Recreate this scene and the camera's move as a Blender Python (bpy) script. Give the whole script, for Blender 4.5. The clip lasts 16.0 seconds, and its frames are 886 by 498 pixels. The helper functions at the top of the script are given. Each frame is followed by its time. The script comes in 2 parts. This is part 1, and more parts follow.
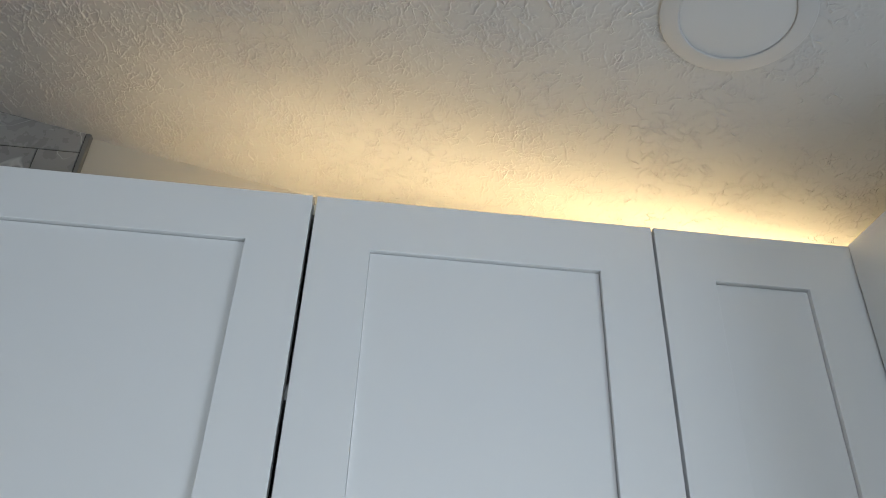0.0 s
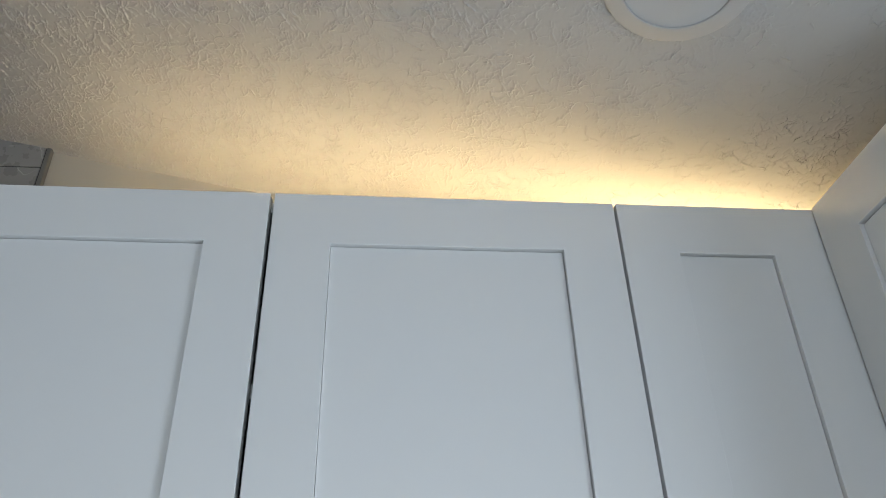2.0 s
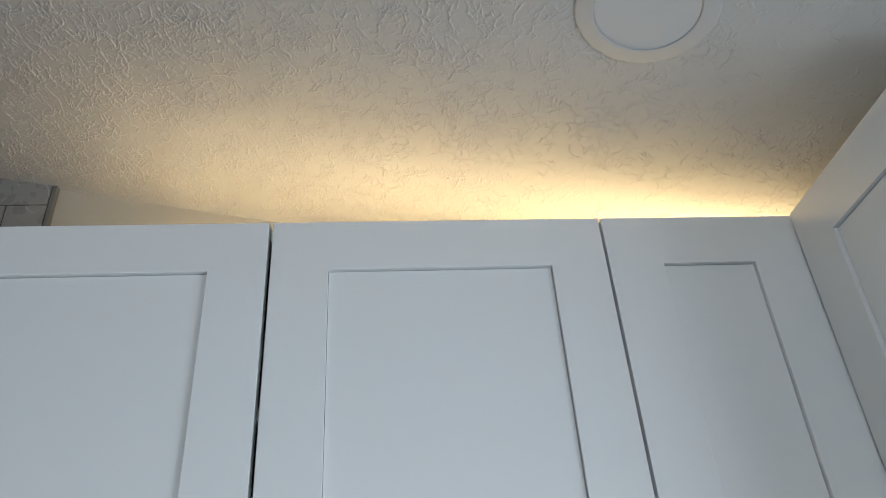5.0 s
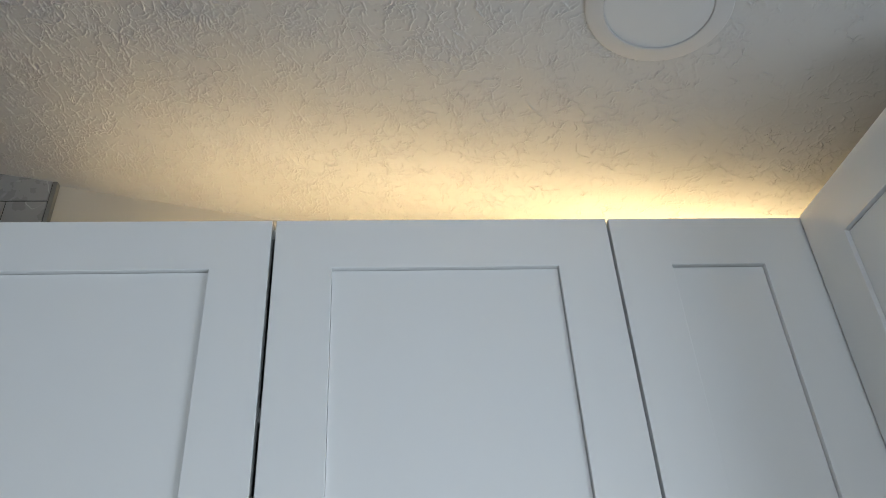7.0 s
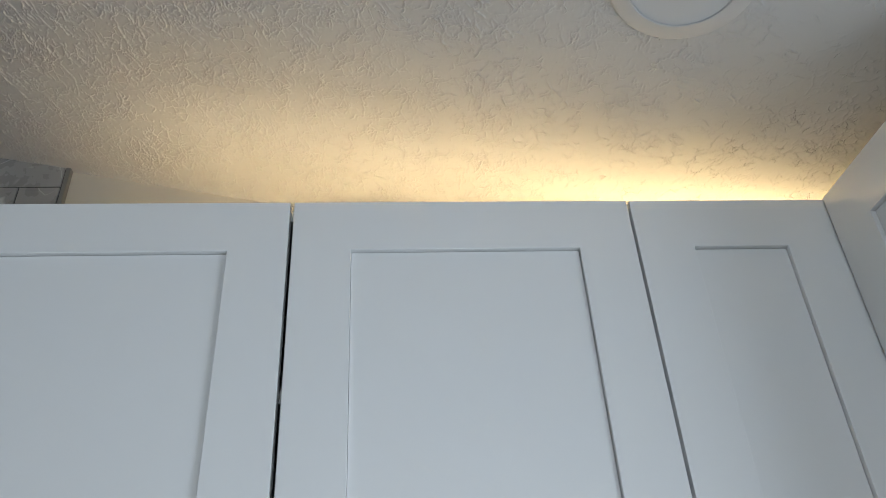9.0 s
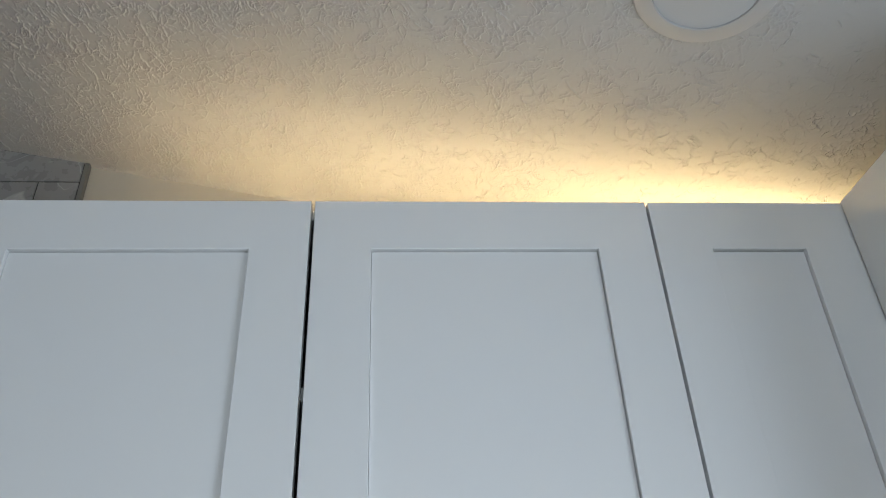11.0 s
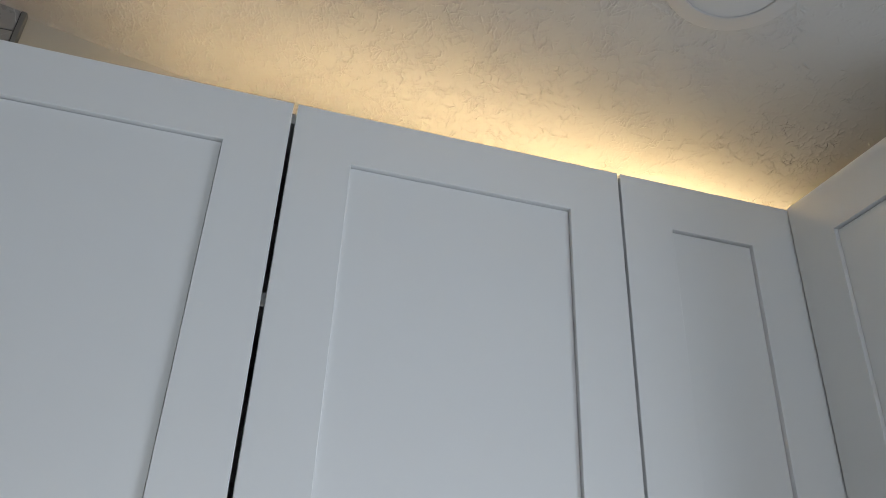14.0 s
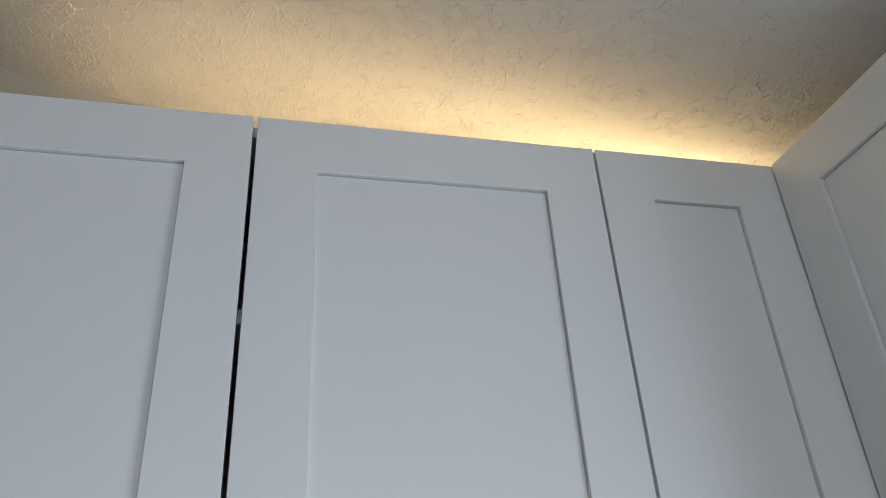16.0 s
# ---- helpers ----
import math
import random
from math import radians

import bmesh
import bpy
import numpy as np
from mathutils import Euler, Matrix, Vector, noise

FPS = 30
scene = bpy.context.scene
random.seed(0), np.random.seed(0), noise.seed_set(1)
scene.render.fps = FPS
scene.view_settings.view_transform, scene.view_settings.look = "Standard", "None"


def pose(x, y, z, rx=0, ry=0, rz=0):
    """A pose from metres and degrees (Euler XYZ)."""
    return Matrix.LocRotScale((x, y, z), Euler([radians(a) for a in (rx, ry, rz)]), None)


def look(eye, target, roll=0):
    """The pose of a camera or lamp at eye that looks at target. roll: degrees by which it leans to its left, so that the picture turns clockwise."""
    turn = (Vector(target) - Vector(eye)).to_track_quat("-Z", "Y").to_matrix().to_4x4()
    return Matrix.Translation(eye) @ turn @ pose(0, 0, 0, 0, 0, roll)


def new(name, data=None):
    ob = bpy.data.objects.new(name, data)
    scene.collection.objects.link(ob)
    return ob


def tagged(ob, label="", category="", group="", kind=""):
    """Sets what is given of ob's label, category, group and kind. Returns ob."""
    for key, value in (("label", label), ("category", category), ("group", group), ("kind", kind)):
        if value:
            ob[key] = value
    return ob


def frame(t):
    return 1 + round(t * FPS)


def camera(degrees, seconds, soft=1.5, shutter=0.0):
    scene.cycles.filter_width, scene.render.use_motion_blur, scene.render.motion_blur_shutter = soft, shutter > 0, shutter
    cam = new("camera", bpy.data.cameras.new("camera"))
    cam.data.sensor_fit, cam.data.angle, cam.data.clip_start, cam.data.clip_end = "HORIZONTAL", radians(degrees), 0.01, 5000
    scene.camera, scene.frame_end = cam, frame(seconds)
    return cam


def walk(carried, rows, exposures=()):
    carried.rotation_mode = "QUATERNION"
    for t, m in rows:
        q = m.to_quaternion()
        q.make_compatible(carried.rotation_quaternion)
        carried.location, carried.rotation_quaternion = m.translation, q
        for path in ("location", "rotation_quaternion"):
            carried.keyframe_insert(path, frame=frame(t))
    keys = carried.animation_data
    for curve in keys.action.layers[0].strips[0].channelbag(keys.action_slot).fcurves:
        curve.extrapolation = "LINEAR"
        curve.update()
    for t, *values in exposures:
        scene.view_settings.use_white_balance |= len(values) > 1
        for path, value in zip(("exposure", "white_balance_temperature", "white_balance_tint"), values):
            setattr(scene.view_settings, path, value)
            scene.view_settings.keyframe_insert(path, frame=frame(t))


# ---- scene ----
cam = camera(60.9, 16.0, soft=0.8)
PATH = [
    (0, (0.099, -0.823, 1.701), (0.255, 0.863, 2.766), 2.4),
    (0.5, (0.121, -0.808, 1.687), (0.285, 0.877, 2.752), 1.4),
    (1, (0.141, -0.796, 1.676), (0.313, 0.89, 2.738), 0.3),
    (1.5, (0.143, -0.802, 1.675), (0.317, 0.89, 2.728), -0.8),
    (2, (0.142, -0.815, 1.693), (0.314, 0.871, 2.754), -1.6),
    (2.5, (0.136, -0.827, 1.69), (0.295, 0.857, 2.757), -2.2),
    (3, (0.15, -0.847, 1.69), (0.289, 0.832, 2.768), -2.6),
    (3.5, (0.151, -0.86, 1.689), (0.284, 0.817, 2.771), -3.1),
    (4, (0.156, -0.869, 1.682), (0.297, 0.81, 2.761), -3.6),
    (6.5, (0.147, -0.846, 1.686), (0.324, 0.822, 2.775), -3.8),
    (7, (0.147, -0.847, 1.689), (0.309, 0.826, 2.773), -3.5),
    (7.5, (0.125, -0.844, 1.679), (0.278, 0.834, 2.757), -3.3),
    (8, (0.127, -0.833, 1.678), (0.281, 0.845, 2.755), -3.4),
    (10.5, (0.119, -0.823, 1.681), (0.263, 0.852, 2.764), -3.1),
    (11, (0.105, -0.834, 1.682), (0.247, 0.852, 2.748), -2.6),
    (11.5, (0.06, -0.79, 1.669), (0.229, 0.912, 2.706), -1.8),
    (12, (0.038, -0.772, 1.674), (0.263, 0.941, 2.681), -0.7),
    (12.5, (0.003, -0.757, 1.671), (0.289, 0.964, 2.65), 0.7),
    (13, (-0.018, -0.768, 1.672), (0.328, 0.955, 2.625), 2.0),
    (13.5, (-0.027, -0.798, 1.667), (0.376, 0.914, 2.618), 2.7),
    (14, (-0.013, -0.789, 1.666), (0.458, 0.902, 2.624), 2.6),
    (14.5, (-0.009, -0.783, 1.674), (0.508, 0.872, 2.669), 0.8),
    (15, (0.004, -0.77, 1.674), (0.501, 0.875, 2.697), -1.3),
    (15.5, (0.036, -0.777, 1.671), (0.495, 0.873, 2.705), -3.0),
    (16, (0.038, -0.777, 1.66), (0.469, 0.914, 2.639), -3.5),
]
walk(cam, [(t, look(eye, target, roll)) for t, eye, target, roll in PATH], [(0.0, 0.03, 6530, 10), (11.0, 0.03, 6530, 10), (12.0, -0.10, 6550, 10.5), (12.5, -0.14, 6570, 11), (13.5, -0.19, 6700, 12.5), (14.5, -0.19, 6700, 12.5), (16.0, -0.17, 6680, 12.5)])

# ---- world and daylight ----
SKY_TINT = (0.75, 0.885, 1.04)
world = bpy.data.worlds.new("sky")
scene.world = world
world.use_nodes = True
wn = world.node_tree.nodes
sky = wn.new("ShaderNodeTexSky")
sky.sky_type, sky.sun_disc = "NISHITA", False
sky.sun_elevation, sky.sun_rotation = radians(38), radians(200)
wn["Background"].inputs[1].default_value = 0.12
world.node_tree.links.new(sky.outputs[0], wn["Background"].inputs[0])

sun = new("sun", bpy.data.lights.new("sun", "SUN"))
sun.data.energy, sun.data.angle, sun.data.color = 0.8, radians(15), (1.0, 0.95, 0.88)
sun.matrix_world = look((0, 0, 10), (3.0, 8.0, 1.5))


def window_lamp(name, m, w, h, watts):
    ob = new(name, bpy.data.lights.new(name, "AREA"))
    ob.data.shape, ob.data.size, ob.data.size_y = "RECTANGLE", w, h
    ob.data.energy, ob.data.color = watts, SKY_TINT
    ob.matrix_world = m
    return ob


# Sink window in the east wall, patio window in the south wall. The far west one is unseen, added as fill for the east
# cabinet door.
EW = (-1.25, -0.38, 0.98, 1.80)      # y0, y1, z0, z1
SW = (-1.0, 1.0, 0.60, 1.95)         # x0, x1, z0, z1
WW = (-2.3, -1.0, 0.90, 2.00)         # y0, y1, z0, z1
X_E, X_W, Y_N, Y_S = 1.065, -3.2, 0.30, -3.6
# Sky light comes in on a downward slant.
ey, ez, sx, sz, wy, wz = [(w[k] + w[k + 1]) / 2 for w in (EW, SW, WW) for k in (0, 2)]
window_lamp("window_light_east", look((X_E + 0.10, ey, ez), (X_E - 0.90, ey, ez - 0.22)), EW[1] - EW[0], EW[3] - EW[2], 17.5)
window_lamp("window_light_south", look((sx, Y_S - 0.10, sz), (sx, Y_S + 0.90, sz - 0.30)), SW[1] - SW[0], SW[3] - SW[2], 32.5)
# Added fill from the west, cool light for the west-facing door.
window_lamp("fill_light_west", look((X_W - 0.10, wy, wz), (X_W + 0.90, wy, wz - 0.20)), WW[1] - WW[0], WW[3] - WW[2], 7.5)


# ---- materials ----
def material(name, colour, rough=0.5, metal=0.0, spots=0.04, scale=6.0, bump=0.0, bump_scale=400.0, rough_var=0.06, spec=0.5):
    """Paint or metal: a base colour with faint large stains, uneven gloss and a fine relief."""
    m = bpy.data.materials.new(name)
    m.use_nodes = True
    n, l = m.node_tree.nodes, m.node_tree.links
    b = n["Principled BSDF"]
    b.inputs["Metallic"].default_value = metal
    b.inputs["Specular IOR Level"].default_value = spec
    co = n.new("ShaderNodeTexCoord")
    big = n.new("ShaderNodeTexNoise")
    big.inputs["Scale"].default_value, big.inputs["Detail"].default_value = scale, 5
    l.new(co.outputs["Object"], big.inputs["Vector"])
    ramp = n.new("ShaderNodeMix")
    ramp.data_type = "RGBA"
    ramp.inputs[6].default_value = (*[c * (1 - spots) for c in colour], 1)
    ramp.inputs[7].default_value = (*[min(1, c * (1 + spots)) for c in colour], 1)
    l.new(big.outputs["Fac"], ramp.inputs[0])
    l.new(ramp.outputs[2], b.inputs["Base Color"])
    rr = n.new("ShaderNodeMapRange")
    rr.inputs[3].default_value, rr.inputs[4].default_value = max(0.02, rough - rough_var), rough + rough_var
    mid = n.new("ShaderNodeTexNoise")
    mid.inputs["Scale"].default_value, mid.inputs["Detail"].default_value = scale * 4, 4
    l.new(co.outputs["Object"], mid.inputs["Vector"])
    l.new(mid.outputs["Fac"], rr.inputs[0])
    l.new(rr.outputs[0], b.inputs["Roughness"])
    if bump:
        fine = n.new("ShaderNodeTexNoise")
        fine.inputs["Scale"].default_value, fine.inputs["Detail"].default_value = bump_scale, 3
        l.new(co.outputs["Object"], fine.inputs["Vector"])
        bp = n.new("ShaderNodeBump")
        bp.inputs["Strength"].default_value, bp.inputs["Distance"].default_value = 0.6, bump
        l.new(fine.outputs["Fac"], bp.inputs["Height"])
        l.new(bp.outputs[0], b.inputs["Normal"])
    return m


def emitter(name, colour, strength):
    m = bpy.data.materials.new(name)
    m.use_nodes = True
    b = m.node_tree.nodes["Principled BSDF"]
    b.inputs["Base Color"].default_value = (0.8, 0.75, 0.6, 1)
    b.inputs["Emission Color"].default_value = (*colour, 1)
    b.inputs["Emission Strength"].default_value = strength
    return m


LACQUER = material("white_lacquer", (0.80, 0.80, 0.79), 0.34, spots=0.012, scale=3.0, bump=0.00006, bump_scale=900.0)
CARCASE = material("white_melamine", (0.74, 0.74, 0.73), 0.5, spots=0.02)
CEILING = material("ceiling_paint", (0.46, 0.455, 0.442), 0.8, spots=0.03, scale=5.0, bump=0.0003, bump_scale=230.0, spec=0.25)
WALL = material("wall_paint", (0.48, 0.45, 0.39), 0.75, spots=0.03, scale=4.0, bump=0.0003, bump_scale=180.0, spec=0.3)
FLOOR = material("oak_floor", (0.22, 0.17, 0.12), 0.4, spots=0.25, scale=3.0)
TRIM_WHITE = material("white_trim", (0.78, 0.78, 0.77), 0.45, spots=0.02)
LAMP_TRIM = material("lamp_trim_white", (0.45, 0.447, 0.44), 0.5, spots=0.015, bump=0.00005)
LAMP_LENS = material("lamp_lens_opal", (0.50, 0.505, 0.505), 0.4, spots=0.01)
TILE_EDGE = material("tile_edge_metal", (0.17, 0.17, 0.165), 0.45, metal=0.1, spots=0.08, scale=30)
GROUT = material("dark_grout", (0.05, 0.048, 0.045), 0.9, spots=0.15, scale=60)
LED_GLOW = emitter("led_glow", (1.0, 0.74, 0.385), 31.0)


def marble(name):
    """Grey glazed tile with thin white veins."""
    m = material(name, (0.27, 0.265, 0.26), 0.28, spots=0.22, scale=9.0)
    n, l = m.node_tree.nodes, m.node_tree.links
    b = n["Principled BSDF"]
    co = n.new("ShaderNodeTexCoord")
    info = n.new("ShaderNodeObjectInfo")
    shift = n.new("ShaderNodeVectorMath")
    shift.operation = "ADD"
    spread = n.new("ShaderNodeMath")
    spread.operation = "MULTIPLY"
    spread.inputs[1].default_value = 7.0
    l.new(info.outputs["Random"], spread.inputs[0])
    l.new(co.outputs["Object"], shift.inputs[0])
    l.new(spread.outputs[0], shift.inputs[1])
    v = n.new("ShaderNodeTexNoise")
    v.inputs["Scale"].default_value, v.inputs["Detail"].default_value, v.inputs["Distortion"].default_value = 7.0, 3, 0.9
    l.new(shift.outputs[0], v.inputs["Vector"])
    line = n.new("ShaderNodeMath")
    line.operation = "SUBTRACT"
    line.inputs[1].default_value = 0.5
    l.new(v.outputs["Fac"], line.inputs[0])
    size = n.new("ShaderNodeMath")
    size.operation = "ABSOLUTE"
    l.new(line.outputs[0], size.inputs[0])
    thin = n.new("ShaderNodeMapRange")
    thin.inputs[1].default_value, thin.inputs[2].default_value, thin.inputs[3].default_value, thin.inputs[4].default_value = 0.0, 0.011, 0.60, 0.0
    l.new(size.outputs[0], thin.inputs[0])
    few = n.new("ShaderNodeTexNoise")
    few.inputs["Scale"].default_value = 9.0
    l.new(shift.outputs[0], few.inputs["Vector"])
    some = n.new("ShaderNodeMapRange")
    some.inputs[1].default_value, some.inputs[2].default_value = 0.36, 0.47
    l.new(few.outputs["Fac"], some.inputs[0])
    veins = n.new("ShaderNodeMath")
    veins.operation = "MULTIPLY"
    l.new(thin.outputs[0], veins.inputs[0])
    l.new(some.outputs[0], veins.inputs[1])
    mix = n.new("ShaderNodeMix")
    mix.data_type = "RGBA"
    mix.inputs[7].default_value = (0.62, 0.61, 0.60, 1)
    old = b.inputs["Base Color"].links[0].from_socket
    l.new(old, mix.inputs[6])
    l.new(veins.outputs[0], mix.inputs[0])
    l.new(mix.outputs[2], b.inputs["Base Color"])
    return m


MARBLE = marble("grey_marble_tile")


def brushed(m):
    """Adds hair-thin broken ridges to a paint, finer than those of the mesh."""
    n, l = m.node_tree.nodes, m.node_tree.links
    co = n.new("ShaderNodeTexCoord")
    warp = n.new("ShaderNodeTexNoise")
    warp.inputs["Scale"].default_value, warp.inputs["Detail"].default_value = 55.0, 3
    l.new(co.outputs["Object"], warp.inputs["Vector"])
    push = n.new("ShaderNodeVectorMath")
    push.operation = "MULTIPLY_ADD"
    push.inputs[1].default_value = (0.024, 0.022, 0.0)
    l.new(warp.outputs["Color"], push.inputs[0])
    l.new(co.outputs["Object"], push.inputs[2])
    cell = n.new("ShaderNodeTexVoronoi")
    cell.feature = "DISTANCE_TO_EDGE"
    cell.inputs["Scale"].default_value = 58.0
    l.new(push.outputs[0], cell.inputs["Vector"])
    edge = n.new("ShaderNodeMapRange")
    edge.interpolation_type = "SMOOTHSTEP"
    edge.inputs[1].default_value, edge.inputs[2].default_value, edge.inputs[3].default_value, edge.inputs[4].default_value = 0.0, 0.11, 1.0, 0.0
    l.new(cell.outputs["Distance"], edge.inputs[0])
    few = n.new("ShaderNodeTexNoise")
    few.inputs["Scale"].default_value, few.inputs["Detail"].default_value = 38.0, 2
    l.new(co.outputs["Object"], few.inputs["Vector"])
    some = n.new("ShaderNodeMapRange")
    some.inputs[1].default_value, some.inputs[2].default_value = 0.47, 0.63
    # fewer of them towards the east, where the plaster is smoother
    place = n.new("ShaderNodeSeparateXYZ")
    l.new(co.outputs["Object"], place.inputs[0])
    east = n.new("ShaderNodeMapRange")
    east.inputs[1].default_value, east.inputs[2].default_value, east.inputs[3].default_value, east.inputs[4].default_value = -0.1, 0.55, 0.03, -0.07
    l.new(place.outputs[0], east.inputs[0])
    shifted = n.new("ShaderNodeMath")
    l.new(few.outputs["Fac"], shifted.inputs[0])
    l.new(east.outputs[0], shifted.inputs[1])
    l.new(shifted.outputs[0], some.inputs[0])
    lips = n.new("ShaderNodeMath")
    lips.operation = "MULTIPLY"
    l.new(edge.outputs[0], lips.inputs[0])
    l.new(some.outputs[0], lips.inputs[1])
    bp = n.new("ShaderNodeBump")
    bp.inputs["Strength"].default_value, bp.inputs["Distance"].default_value = 0.8, 0.0016
    l.new(lips.outputs[0], bp.inputs["Height"])
    b = n["Principled BSDF"]
    l.new(b.inputs["Normal"].links[0].from_socket, bp.inputs["Normal"])
    l.new(bp.outputs[0], b.inputs["Normal"])


brushed(CEILING)


# ---- mesh helpers ----
def part(name, bm, mat, parent=None, label="", smooth=False):
    me = bpy.data.meshes.new(name)
    bmesh.ops.recalc_face_normals(bm, faces=bm.faces)
    bm.to_mesh(me)
    bm.free()
    me.materials.append(mat)
    if smooth:
        me.shade_smooth()
    ob = new(name, me)
    if parent:
        ob.parent = parent
    if label:
        ob["label"] = label
    return ob


def box(x0, x1, y0, y1, z0, z1, bevel=0.0, bm=None):
    bm = bm or bmesh.new()
    made = bmesh.ops.create_cube(bm, size=1)["verts"]
    for v in made:
        v.co = Vector(((x0 + x1) / 2 + v.co.x * (x1 - x0), (y0 + y1) / 2 + v.co.y * (y1 - y0), (z0 + z1) / 2 + v.co.z * (z1 - z0)))
    if bevel:
        edges = list({e for v in made for e in v.link_edges})
        bmesh.ops.bevel(bm, geom=edges, offset=bevel, segments=2, affect="EDGES", profile=0.5)
    return bm


def slab(outline, depth, axis="y", at=0.0, holes=()):
    """A flat wall with rectangular openings: strips of boxes between the openings' edges."""
    a0, a1, b0, b1 = outline
    bm = bmesh.new()
    cuts = sorted({a0, a1, *[h[0] for h in holes], *[h[1] for h in holes]})
    for lo, hi in zip(cuts, cuts[1:]):
        mine = sorted((h[2], h[3]) for h in holes if h[0] <= lo and h[1] >= hi)
        z = b0
        for s0, s1 in [*mine, (b1, b1)]:
            if s0 > z:
                if axis == "y":
                    box(lo, hi, at, at + depth, z, s0, bm=bm)
                else:
                    box(at, at + depth, lo, hi, z, s0, bm=bm)
            z = s1
    bmesh.ops.remove_doubles(bm, verts=bm.verts, dist=1e-5)
    return bm


# ---- the ceiling: a slope that falls towards the east, hand-textured plaster ----
SLOPE, C0 = -0.20, 2.4912
LX, LY = 0.4735, -0.279      # middle of the ceiling light


def ceiling_z(x):
    return C0 + SLOPE * x


def lattice(x, y, seed):
    """Smooth gradient noise on a grid, about -1 to 1."""
    g = np.random.default_rng(seed)
    ang = g.random((256, 256)) * 2 * np.pi
    gx, gy = np.cos(ang), np.sin(ang)
    xi, yi = np.floor(x).astype(int), np.floor(y).astype(int)
    fx, fy = x - xi, y - yi
    u, v = fx * fx * fx * (fx * (fx * 6 - 15) + 10), fy * fy * fy * (fy * (fy * 6 - 15) + 10)
    out = 0
    for dx in (0, 1):
        for dy in (0, 1):
            a, b = (xi + dx) % 256, (yi + dy) % 256
            w = (u if dx else 1 - u) * (v if dy else 1 - v)
            out = out + w * (gx[a, b] * (fx - dx) + gy[a, b] * (fy - dy))
    return out * 1.5


def ease(v, lo, hi):
    t = np.clip((v - lo) / (hi - lo), 0, 1)
    return t * t * (3 - 2 * t)


def cells(x, y, seed):
    """Cells of a scattered grid: the nearest and second nearest distance, the offset from the nearest centre, three random numbers of it."""
    pool = np.random.default_rng(seed).random((97, 89, 5))
    cx, cy = np.floor(x).astype(int), np.floor(y).astype(int)
    f1, f2 = np.full_like(x, 9.0), np.full_like(x, 9.0)
    ox, oy, a, b = (np.zeros_like(x) for _ in range(4))
    for i in (-1, 0, 1):
        for j in (-1, 0, 1):
            q = pool[(cx + i) % 97, (cy + j) % 89]
            dx, dy = x - (cx + i + q[..., 0]), y - (cy + j + q[..., 1])
            d = np.hypot(dx, dy)
            near = d < f1
            f2 = np.where(near, f1, np.minimum(f2, d))
            f1 = np.where(near, d, f1)
            ox, oy, a, b = np.where(near, dx, ox), np.where(near, dy, oy), np.where(near, q[..., 2], a), np.where(near, q[..., 3], b)
    return f1, f2, ox, oy, a, b


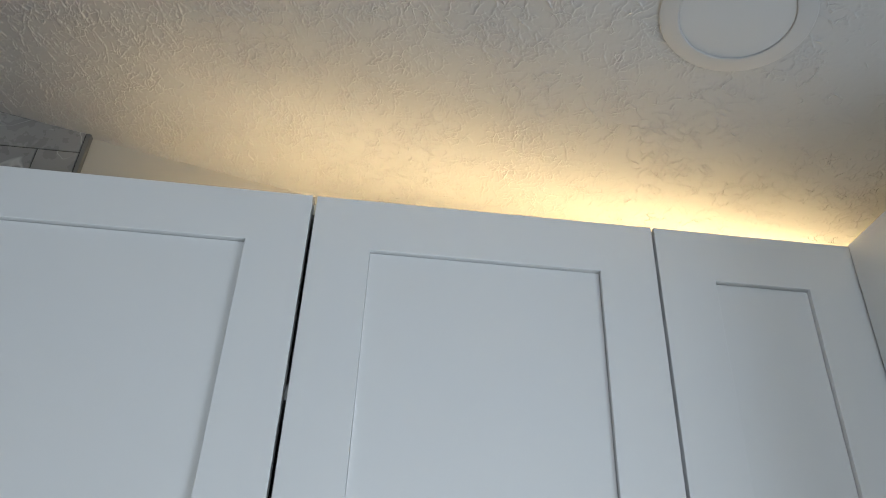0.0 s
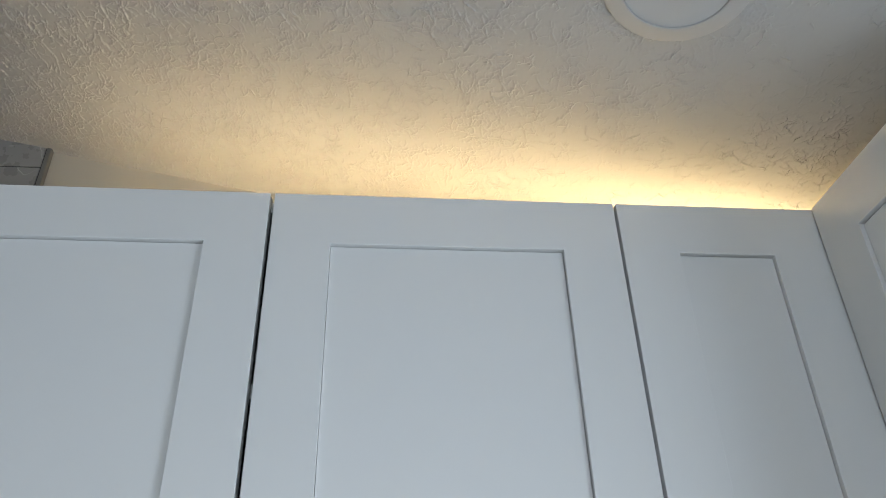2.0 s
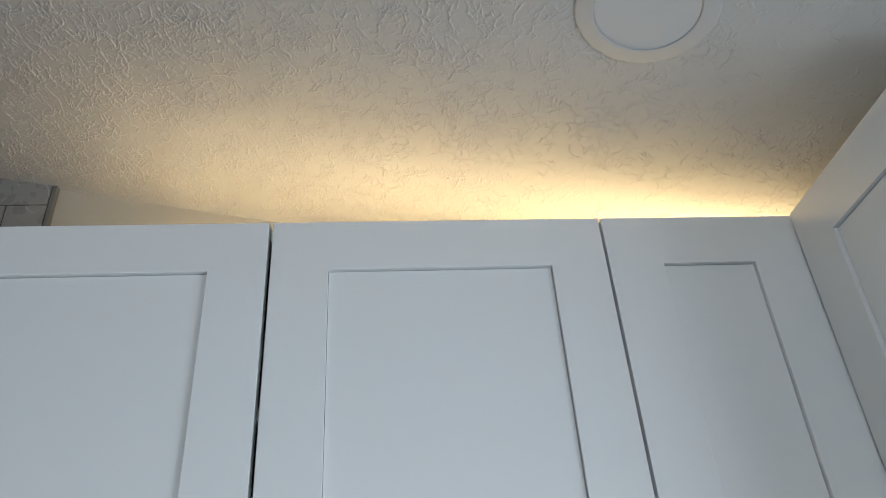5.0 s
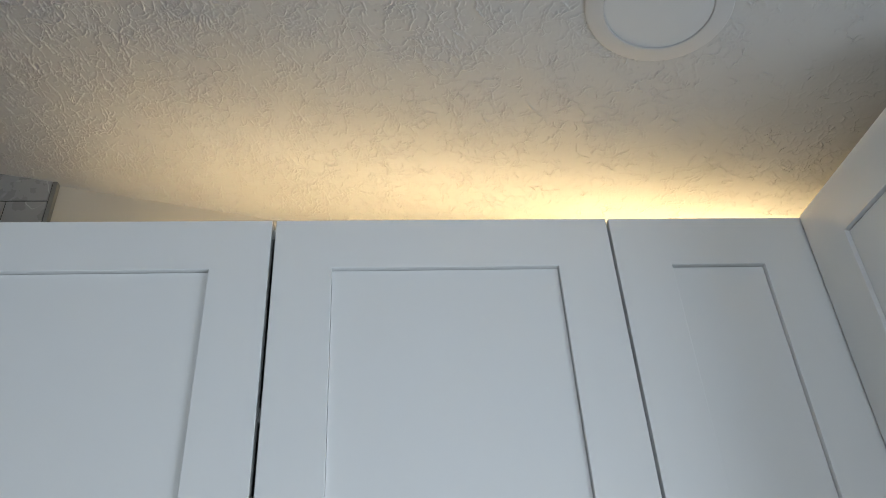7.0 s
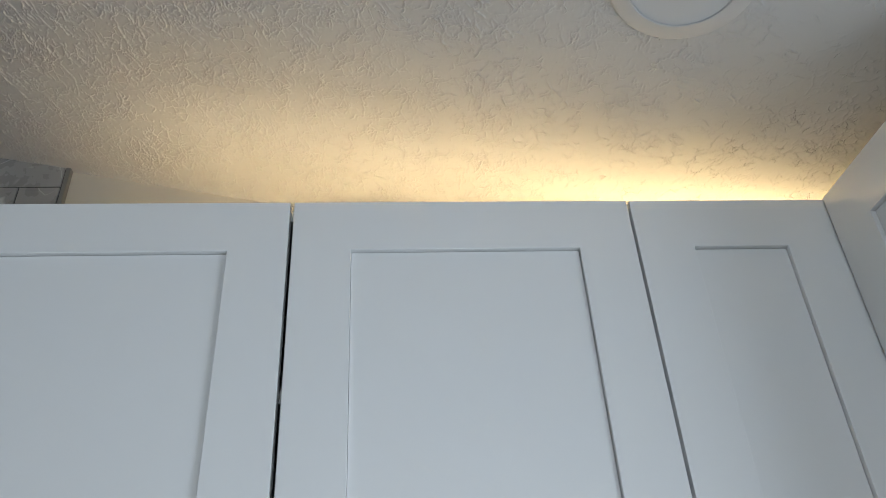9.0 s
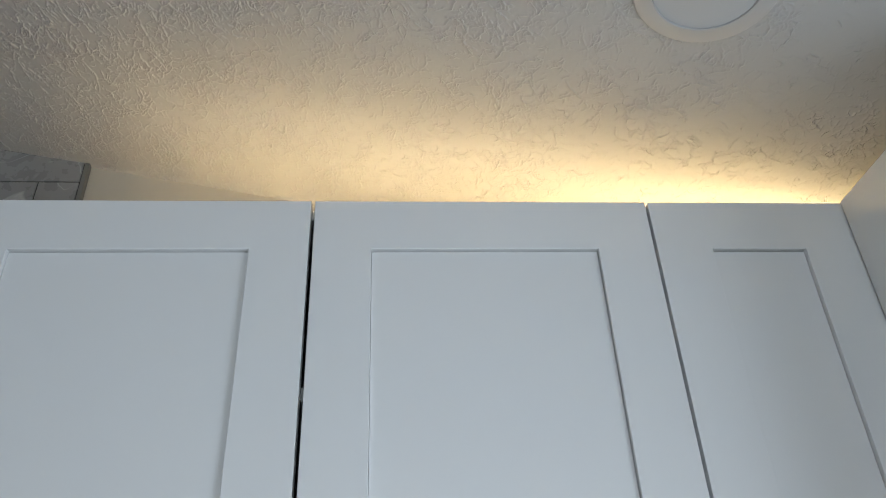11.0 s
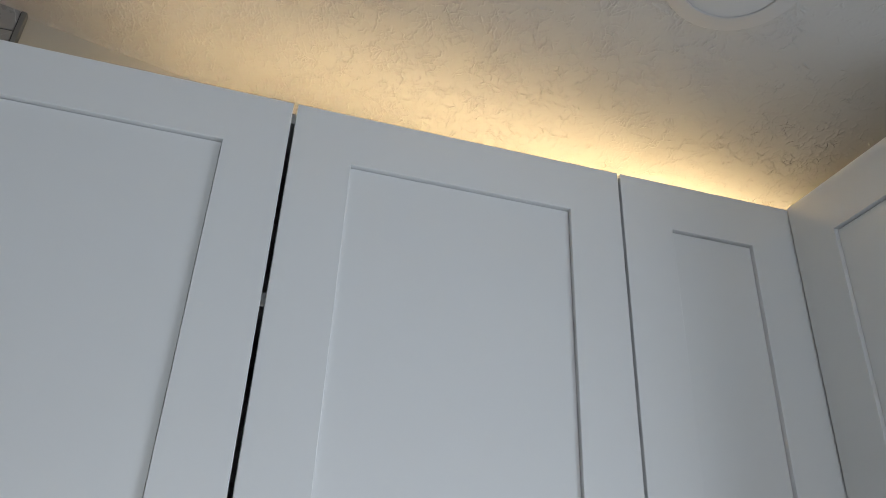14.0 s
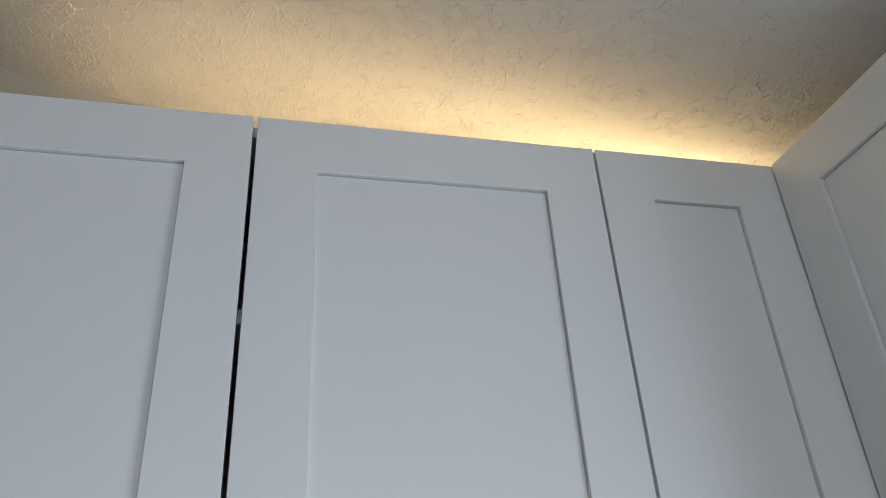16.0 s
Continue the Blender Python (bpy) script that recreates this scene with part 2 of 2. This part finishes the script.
class Plaster:
    """A sheet of stomped plaster: thin lifted lips on a fine grid."""
    X0, Y0, STEP = -0.95, -0.56, 0.0008

    def __init__(self):
        self.h = np.zeros((2240, 1105), np.float32)
        self.rng = np.random.default_rng(77)

    def stroke(self, x, y, turn, length, width, high, bend):
        """One ragged ridge, thin at its ends: a steep lip on one side and a soft skirt on the other."""
        r = self.rng
        n = max(4, int(length / 0.001))
        walk_off = np.cumsum(r.normal(0, 0.11, n))
        jag = np.repeat(r.normal(0, 0.30, n // 4 + 1), 4)[:n]
        ang = turn + bend * np.linspace(0, 1, n) + walk_off + jag
        px = (x + np.cumsum(np.cos(ang)) * 0.001 - self.X0) / self.STEP
        py = (y + np.cumsum(np.sin(ang)) * 0.001 - self.Y0) / self.STEP
        u = np.linspace(0, 1, n)
        # the last pass ran along the cabinets and pressed the ridges that lay that way
        tall = high * (0.68 + 0.32 * abs(math.sin(turn))) * np.clip(np.sin(np.pi * (0.08 + 0.84 * u)), 0, 1) ** 0.4 * np.clip(0.8 + 0.3 * np.repeat(r.normal(0, 1, n // 3 + 1), 3)[:n], 0.25, 1.3)
        i0, i1, j0, j1 = int(px.min()) - 7, int(px.max()) + 8, int(py.min()) - 7, int(py.max()) + 8
        if i0 < 0 or j0 < 0 or i1 >= self.h.shape[0] or j1 >= self.h.shape[1]:
            return None
        gi, gj = np.mgrid[i0:i1, j0:j1]
        d2 = (gi[..., None] - px) ** 2 + (gj[..., None] - py) ** 2
        k = d2.argmin(-1)
        d = np.sqrt(np.take_along_axis(d2, k[..., None], -1)[..., 0])
        flip = 1 if r.random() < 0.6 else -1
        side = flip * ((gi - px[k]) * -np.sin(turn) + (gj - py[k]) * np.cos(turn))
        w = width / self.STEP * np.where(side > 0, 0.85, 1.35)
        body = tall[k] * np.exp(-(d / w) ** 2)
        part_of = self.h[i0:i1, j0:j1]
        np.maximum(part_of, body, out=part_of)
        k = int(n * r.uniform(0.5, 0.98))
        return self.X0 + px[k] * self.STEP, self.Y0 + py[k] * self.STEP, turn + bend * u[k] + walk_off[k]

    def brush(self):
        r = self.rng
        for cx in np.arange(-0.95, 0.83, 0.085):
            for cy in np.arange(-0.56, 0.33, 0.085):
                x, y = cx + r.uniform(-0.035, 0.035), cy + r.uniform(-0.035, 0.035)
                east = float(ease(np.array(x), -0.25, 0.45))
                # round the ceiling light and east of it the plaster was smoothed over
                bare = float(ease(np.array(x), 0.36, 0.56) * ease(np.array(-y), 0.06, 0.20))
                many = (1 - 0.05 * east) * (1 - 0.72 * bare)
                strong = r.uniform(0.95, 1.35) * (1 - 0.34 * east) * (1 - 0.4 * float(ease(np.array(x), 0.45, 0.62)))
                reach, aim, fan = r.uniform(0.055, 0.090), r.uniform(0, 6.28), r.uniform(3.5, 6.28)
                # ridges that run out from where the brush was pressed, and fork
                for _ in range(int(r.integers(18, 25) * many)):
                    a = aim + fan * r.uniform(-0.5, 0.5)
                    d = reach * 0.85 * math.sqrt(r.uniform(0.01, 1))
                    tip = self.stroke(x + d * math.cos(a), y + d * math.sin(a), a + r.normal(0, 0.22), reach * r.uniform(0.20, 0.60),
                                      r.uniform(0.0007, 0.0010), strong * r.uniform(0.0015, 0.0036), r.normal(0, 0.35))
                    turn = r.choice((-1, 1))
                    while tip and r.random() < 0.5:
                        self.stroke(tip[0], tip[1], tip[2] + turn * r.uniform(0.5, 1.1), r.uniform(0.006, 0.020),
                                    r.uniform(0.0007, 0.0010), strong * r.uniform(0.0012, 0.0030), r.normal(0, 0.4))
                        tip = self.stroke(tip[0], tip[1], tip[2] - turn * r.uniform(0.2, 0.7), r.uniform(0.006, 0.024),
                                          r.uniform(0.0007, 0.0010), strong * r.uniform(0.0012, 0.0030), r.normal(0, 0.4))
                # links across them, which close into small cells
                for _ in range(int(r.integers(5, 11) * many)):
                    a, d = r.uniform(0, 6.28), r.uniform(0.015, 0.06)
                    self.stroke(x + d * math.cos(a), y + d * math.sin(a), a + 1.57 + r.normal(0, 0.4), r.uniform(0.006, 0.018),
                                r.uniform(0.0007, 0.0010), strong * r.uniform(0.0012, 0.0028), r.normal(0, 0.9))
                # long lifted edges, where the plaster is thick
                for _ in range(int(3 * east * (1 - bare) * r.uniform(0.4, 1.0))):
                    self.stroke(x + r.uniform(-0.05, 0.05), y + r.uniform(-0.05, 0.05), r.normal(0.1, 0.4), r.uniform(0.02, 0.05),
                                r.uniform(0.0007, 0.0010), r.uniform(0.0008, 0.0014), r.normal(0, 0.5))
                # flecks
                for _ in range(int(r.integers(9, 16) * (1 - 0.4 * bare))):
                    self.stroke(x + r.uniform(-0.05, 0.05), y + r.uniform(-0.05, 0.05), r.uniform(0, 6.28), r.uniform(0.003, 0.007),
                                r.uniform(0.0008, 0.0012), (1 - 0.4 * east) * r.uniform(0.0011, 0.0026), r.normal(0, 0.8))
        return self

    def at(self, x, y):
        i = np.clip((x - self.X0) / self.STEP, 0, self.h.shape[0] - 1.001)
        j = np.clip((y - self.Y0) / self.STEP, 0, self.h.shape[1] - 1.001)
        a, b = i.astype(int), j.astype(int)
        u, v = i - a, j - b
        h = self.h
        return h[a, b] * (1 - u) * (1 - v) + h[a + 1, b] * u * (1 - v) + h[a, b + 1] * (1 - u) * v + h[a + 1, b + 1] * u * v


def crackle(x, y):
    """Lips of thick plaster that close into irregular cells, in patches towards the east corner."""
    wx = x + 0.009 * lattice(x * 36, y * 36, 1) + 0.0025 * lattice(x * 120, y * 120, 2)
    wy = y + 0.009 * lattice(x * 36, y * 36, 3) + 0.0025 * lattice(x * 120, y * 120, 4)
    f1, f2, ox, oy, a, b = cells(wx * 40, wy * 46, 7)
    gaps = ease(lattice(x * 55, y * 55, 8), -0.15, 0.30)
    where = ease(x + 0.16 * lattice(x * 9, y * 9, 9), 0.50, 0.60) * ease(y + 0.05 * lattice(x * 9, y * 9, 10), -0.15, -0.08) * (1 - ease(y - 0.25 * (x - 0.7) + 0.04 * lattice(x * 11, y * 11, 11), -0.01, 0.04))
    lip = np.exp(-((f2 - f1) / 0.075) ** 2) * gaps
    lean = (ox * np.cos(6.283 * a) + oy * np.sin(6.283 * a)) * b
    return where * (0.0011 * lip + 0.0002 * lean) + 0.00022 * lean * ease(lattice(x * 8, y * 8, 22), -0.2, 0.2)


def plaster(x, y):
    """Height of the stomped plaster below the ceiling's plane, in metres."""
    h = Plaster().brush().at(x, y)
    worn = 0.68 + 0.32 * ease(lattice(x * 6.5, y * 6.5, 51), -0.45, 0.05)
    # pressed flat along the cabinets
    worn = worn * (1 - 0.5 * ease(x, 0.15, 0.45) * ease(y + 0.03 * lattice(x * 12, y * 12, 54), 0.02, 0.09))
    hole = ease(np.hypot(x - LX, y - LY), 0.080, 0.087)
    # a wavy bead of filler along the north wall
    bead = ease(y, 0.2925 - 0.010 * ease(-x, 0.435, 0.45) + 0.003 * lattice(x * 34, y * 0 + 0.5, 61), 0.2985) * (0.0014 + 0.0016 * np.abs(lattice(x * 60, y * 0 + 0.5, 62)))
    return bead + (np.clip(h, 0, 0.0029) * worn + crackle(x, y)) * hole + 0.0004 * lattice(x * 14, y * 14, 52) + 0.00012 * lattice(x * 160, y * 160, 53)


def build_ceiling():
    fx = np.r_[np.arange(-0.90, -0.60, 0.0025), np.arange(-0.60, 0.785, 0.0009)]
    fy = np.r_[np.arange(-0.52, -0.40, 0.0025), np.arange(-0.40, 0.30, 0.00095)]
    xs = np.r_[np.linspace(X_W - 0.12, -1.0, 20), fx, np.arange(0.787, 0.842, 0.0022), np.linspace(0.86, X_E + 0.12, 8)]
    ys = np.r_[np.linspace(Y_S - 0.12, -0.6, 24), fy, Y_N + 0.12]
    gx, gy = np.meshgrid(xs, ys, indexing="ij")
    z = ceiling_z(gx) - np.clip(plaster(gx, gy), -0.0025, 0.0062)
    top = ceiling_z(gx) + 0.12
    nx, ny = gx.shape
    me = bpy.data.meshes.new("ceiling")
    low = np.stack([gx, gy, z], -1).reshape(-1, 3)
    k = np.arange(nx * ny).reshape(nx, ny)
    quads = np.stack([k[:-1, :-1], k[:-1, 1:], k[1:, 1:], k[1:, :-1]], -1).reshape(-1, 4)
    # four upper corners close the slab above
    c = [(0, 0), (0, ny - 1), (nx - 1, ny - 1), (nx - 1, 0)]
    up = np.array([[gx[a], gy[a], top[a]] for a in c])
    n0 = nx * ny
    low = np.r_[low, up]
    quads = np.r_[quads, [[n0, n0 + 3, n0 + 2, n0 + 1]]]
    me.vertices.add(len(low))
    me.vertices.foreach_set("co", low.astype(np.float32).ravel())
    me.loops.add(quads.size)
    me.loops.foreach_set("vertex_index", quads.astype(np.int32).ravel())
    me.polygons.add(len(quads))
    me.polygons.foreach_set("loop_start", np.arange(0, quads.size, 4, dtype=np.int32))
    me.update(calc_edges=True)
    me.validate()
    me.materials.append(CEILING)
    me.shade_smooth()
    ob = new("ceiling", me)
    return tagged(ob, "white sloping ceiling with brushed plaster ridges", "ceiling", kind="structure")


build_ceiling()

# ---- walls, floor, windows ----
TOP = 3.35
wall_north = tagged(part("wall_north", slab((X_W, X_E, 0, TOP), 0.12, "y", Y_N), WALL), "cream painted plaster wall behind the cabinets", "wall", kind="structure")
wall_east = tagged(part("wall_east", slab((Y_S, Y_N, 0, TOP), 0.12, "x", X_E, [EW]), WALL), "cream painted plaster wall with a window", "wall", kind="structure")
wall_south = tagged(part("wall_south", slab((X_W, X_E, 0, TOP), 0.12, "y", Y_S - 0.12, [SW]), WALL), "cream painted plaster wall with a wide window", "wall", kind="structure")
wall_west = tagged(part("wall_west", slab((Y_S, Y_N, 0, TOP), 0.12, "x", X_W - 0.12, [WW]), WALL), "cream painted plaster wall with a window", "wall", kind="structure")
tagged(part("floor", box(X_W - 0.12, X_E + 0.12, Y_S - 0.12, Y_N + 0.12, -0.1, 0.0), FLOOR), "brown wooden floor", "floor", kind="structure")
tagged(part("ground", box(-60, 60, -60, 60, -0.5, -0.4), material("lawn", (0.09, 0.12, 0.05), 0.9, spots=0.3, scale=0.5)), "green lawn outside the house", "ground", kind="structure")


for wall in (wall_north, wall_east, wall_south, wall_west):
    for v in wall.data.vertices:
        v.co.z = min(v.co.z, ceiling_z(v.co.x) + 0.06)


def window(name, axis, a0, a1, z0, z1, at):
    """A white frame of four bars round an opening."""
    w = tagged(new(name), "white framed window", "window", kind="structure")
    t = 0.045
    for p0, p1, q0, q1 in ((a0, a1, z0, z0 + t), (a0, a1, z1 - t, z1), (a0, a0 + t, z0 + t, z1 - t), (a1 - t, a1, z0 + t, z1 - t)):
        bm = box(p0, p1, at, at + 0.05, q0, q1, 0.003) if axis == "y" else box(at, at + 0.05, p0, p1, q0, q1, 0.003)
        part("window_frame", bm, TRIM_WHITE, w)
    return w


window("window_1", "x", *EW, X_E + 0.03)
window("window_2", "y", *SW, Y_S - 0.09)
# Unseen opening, added only to hold the west fill light.
window("added_window_west", "x", *WW, X_W - 0.09)


# ---- wall cabinets ----
CAB_TOP, CAB_LOW, DOOR_T, BOX_T = 2.286, 1.372, 0.020, 0.016
STILE, RECESS = 0.0762, 0.0062


def shaker_frame(w, h, stile):
    """Frame of a shaker door: front at y = 0, lower left corner at the origin."""
    bm = bmesh.new()
    rings = []
    for y in (0.0, DOOR_T):
        for inset in (0.0, stile):
            rings.append([bm.verts.new((x, y, z)) for x, z in ((inset, inset), (w - inset, inset), (w - inset, h - inset), (inset, h - inset))])
    fo, fi, bo, bi = rings
    for k in range(4):
        j = (k + 1) % 4
        bm.faces.new((fo[k], fo[j], fi[j], fi[k]))
        bm.faces.new((bo[k], bi[k], bi[j], bo[j]))
        bm.faces.new((fo[k], bo[k], bo[j], fo[j]))
        bm.faces.new((fi[k], fi[j], bi[j], bi[k]))
    bmesh.ops.recalc_face_normals(bm, faces=bm.faces)
    ring = set(fo) | set(fi)
    edges = [e for e in bm.edges if all(v in ring for v in e.verts) and not ({*e.verts} & set(fo) and {*e.verts} & set(fi))]
    edges += [e for e in bm.edges if {*e.verts} & set(fo) and {*e.verts} & set(bo)]
    bmesh.ops.bevel(bm, geom=edges, offset=0.0008, segments=2, affect="EDGES", profile=0.5)
    return bm


def shaker_door(w, h, parent, m, stile):
    door = part("door", shaker_frame(w, h, stile), LACQUER, parent)
    door.matrix_local = m
    # the loose panel has sunk a little in its groove
    bm = box(stile + 0.0004, w - stile - 0.0009, RECESS, RECESS + 0.006, stile + 0.0002, h - stile - 0.0015, 0.0003)
    box(stile, w - stile, RECESS + 0.006, RECESS + 0.010, stile, h - stile, bm=bm)
    part("panel", bm, LACQUER, door, "recessed flat white panel")
    return door


def wall_cabinet(m, w, depth, doors, shelves, label, y_box=0.0215, stile=STILE):
    """A frameless wall cabinet. Local x runs along its front, y goes back to the wall."""
    cab = tagged(new("wall_cabinet"), label, "cabinet", "white shaker wall cabinets")
    cab.matrix_world = m
    z0, z1, y0, y1 = CAB_LOW, CAB_TOP, y_box, depth
    for x in (0.0, w - BOX_T):
        part("side_panel", box(x, x + BOX_T, y0, y1, z0, z1, 0.0006), CARCASE, cab)
    part("top_panel", box(BOX_T, w - BOX_T, y0, y1, z1 - 0.0165, z1 - 0.0005, 0.0006), CARCASE, cab)
    part("bottom_panel", box(BOX_T, w - BOX_T, y0, y1, z0, z0 + BOX_T, 0.0006), CARCASE, cab)
    part("back_panel", box(BOX_T, w - BOX_T, y1 - 0.006, y1, z0 + BOX_T, z1 - 0.017), CARCASE, cab)
    for z in shelves:
        part("shelf", box(BOX_T, w - BOX_T, y0 + 0.004, y1 - 0.008, z - 0.009, z + 0.009, 0.0008), CARCASE, cab)
    for x0, x1 in doors:
        shaker_door(x1 - x0, z1 - z0 - 0.003, cab, pose(x0, 0, z0 + 0.003), stile)
    return cab


wall_cabinet(pose(-0.4545, 0, 0), 0.9142, 0.298, [(0.002, 0.4545), (0.4600, 0.9140)], [2.0205, 1.716],
             "white lacquered shaker wall cabinet with two closed doors")
corner = wall_cabinet(pose(0.4597, 0, 0), 0.6030, 0.298, [(0.0039, 0.2868)], [2.0205, 1.716],
             "narrow white lacquered shaker wall cabinet in the corner")
part("top_rail", box(0.2882, 0.330, 0.0018, 0.0200, CAB_TOP - 0.022, CAB_TOP - 0.002, 0.0006), CARCASE, corner)
part("blind_panel", box(0.276, 0.586, 0.0232, 0.0392, CAB_LOW + BOX_T + 0.001, CAB_TOP - 0.018, 0.0006), CARCASE, corner)
# The cabinet on the east wall faces west; its front is turned by a quarter.
X_SIDE = 0.7425
wall_cabinet(pose(X_SIDE, -0.0028, 0, 0, 0, -90), 0.305, X_E - X_SIDE - 0.002, [(0.0, 0.3025)], [2.0205, 1.716],
             "white lacquered shaker wall cabinet beside the corner, door shut", stile=0.0757)

# ---- the strip of light on top of the cabinets ----
strip = tagged(new("led_strip"), "warm white light strip lying on the cabinet tops", "light strip")
# It was laid loosely: its east end lies nearer the doors.
strip.matrix_world = pose(0.25, 0.170, CAB_TOP, 0, 0, -4.5)
S0, S1 = -0.56, 0.62


def wedge(x0, x1, outline):
    """A bar along x with the given (y, z) section."""
    bm = bmesh.new()
    ends = [[bm.verts.new((x, y, z)) for y, z in outline] for x in (x0, x1)]
    bm.faces.new(ends[0])
    bm.faces.new(ends[1][::-1])
    for k in range(len(outline)):
        q = (k + 1) % len(outline)
        bm.faces.new((ends[0][k], ends[1][k], ends[1][q], ends[0][q]))
    return bm


# An angled channel, its glowing face turned up and a little forwards.
part("channel", wedge(S0, S1, [(-0.0095, -0.0004), (0.0095, -0.0004), (0.0095, 0.0078), (0.0080, 0.0078), (-0.0095, 0.0014)]), TRIM_WHITE, strip)
part("diffuser", wedge(S0 + 0.002, S1 - 0.002, [(-0.0089, 0.0021), (0.0076, 0.0083), (0.0071, 0.0097), (-0.0094, 0.0035)]), LED_GLOW, strip, "glowing warm diffuser")


# ---- ceiling lamp ----
def turned(profile, steps=96):
    """A body of revolution round z from (radius, height) pairs."""
    bm = bmesh.new()
    rows = []
    for r, z in profile:
        rows.append([bm.verts.new((r * math.cos(2 * math.pi * k / steps), r * math.sin(2 * math.pi * k / steps), z)) for k in range(steps)] if r else [bm.verts.new((0, 0, z))])
    for a, b in zip(rows, rows[1:]):
        for k in range(steps):
            j = (k + 1) % steps
            if len(b) == 1:
                bm.faces.new((a[k], a[j], b[0]))
            elif len(a) == 1:
                bm.faces.new((a[0], b[j], b[k]))
            else:
                bm.faces.new((a[k], a[j], b[j], b[k]))
    return bm


lamp = tagged(new("ceiling_light"), "round flat white recessed ceiling light, switched off", "ceiling light")
lamp.matrix_world = pose(LX, LY, ceiling_z(LX), 0, math.degrees(math.atan(-SLOPE)) - 0.5, 0)
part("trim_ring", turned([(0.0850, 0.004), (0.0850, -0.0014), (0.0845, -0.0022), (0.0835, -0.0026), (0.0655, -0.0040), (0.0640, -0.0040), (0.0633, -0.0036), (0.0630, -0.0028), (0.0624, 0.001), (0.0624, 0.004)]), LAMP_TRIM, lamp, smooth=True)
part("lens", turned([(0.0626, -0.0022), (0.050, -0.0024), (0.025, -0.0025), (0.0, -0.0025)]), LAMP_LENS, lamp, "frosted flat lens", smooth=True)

# ---- grey tiles on the wall west of the cabinets ----
TILE_X1, TILE_Y, ROW, JOINT = -0.4445, Y_N - 0.0105, 0.102, 0.0024
ROW_Z, TILE_L = 2.5365, 0.305


def cut_piece(x0, x1, y0, y1, z0, z1, soft=0.0):
    """A box whose top is cut along the ceiling where it would reach past it."""
    bm = bmesh.new()
    tops = [min(z1, ceiling_z(x) - 0.0015) for x in (x0, x1)]
    v = [bm.verts.new(c) for y in (y0, y1) for c in ((x0, y, z0), (x1, y, z0), (x1, y, tops[1]), (x0, y, tops[0]))]
    for f in ((0, 1, 2, 3), (7, 6, 5, 4), (0, 4, 5, 1), (1, 5, 6, 2), (2, 6, 7, 3), (3, 7, 4, 0)):
        bm.faces.new([v[k] for k in f])
    if soft:
        front = [e for e in bm.edges if all(abs(w.co.y - y0) < 1e-6 for w in e.verts)]
        bmesh.ops.bevel(bm, geom=front, offset=soft, segments=1, affect="EDGES")
    return bm


part("grout_bed", cut_piece(-1.60, TILE_X1 - 0.007, TILE_Y + 0.0022, Y_N + 0.001, 1.31, 3.0), GROUT, wall_north)
part("edge_trim", cut_piece(TILE_X1 - 0.0080, TILE_X1, TILE_Y - 0.0012, Y_N + 0.001, 1.31, 3.0, 0.0008), TILE_EDGE, wall_north, "slim metal tile edging")
x_right = TILE_X1 - 0.0080 - JOINT
for r in range(-12, 3):
    z0, z1 = ROW_Z + r * ROW + JOINT / 2, ROW_Z + (r + 1) * ROW - JOINT / 2
    x1 = x_right
    first = TILE_L if r % 2 == 0 else 0.0700
    while x1 > -1.6:
        x0 = max(-1.6, x1 - first)
        if ceiling_z(x1) - 0.0015 > z0 + 0.004:
            part("tile", cut_piece(x0, x1, TILE_Y, Y_N + 0.0008, z0, z1, 0.0007), MARBLE, wall_north)
        x1, first = x0 - JOINT, TILE_L
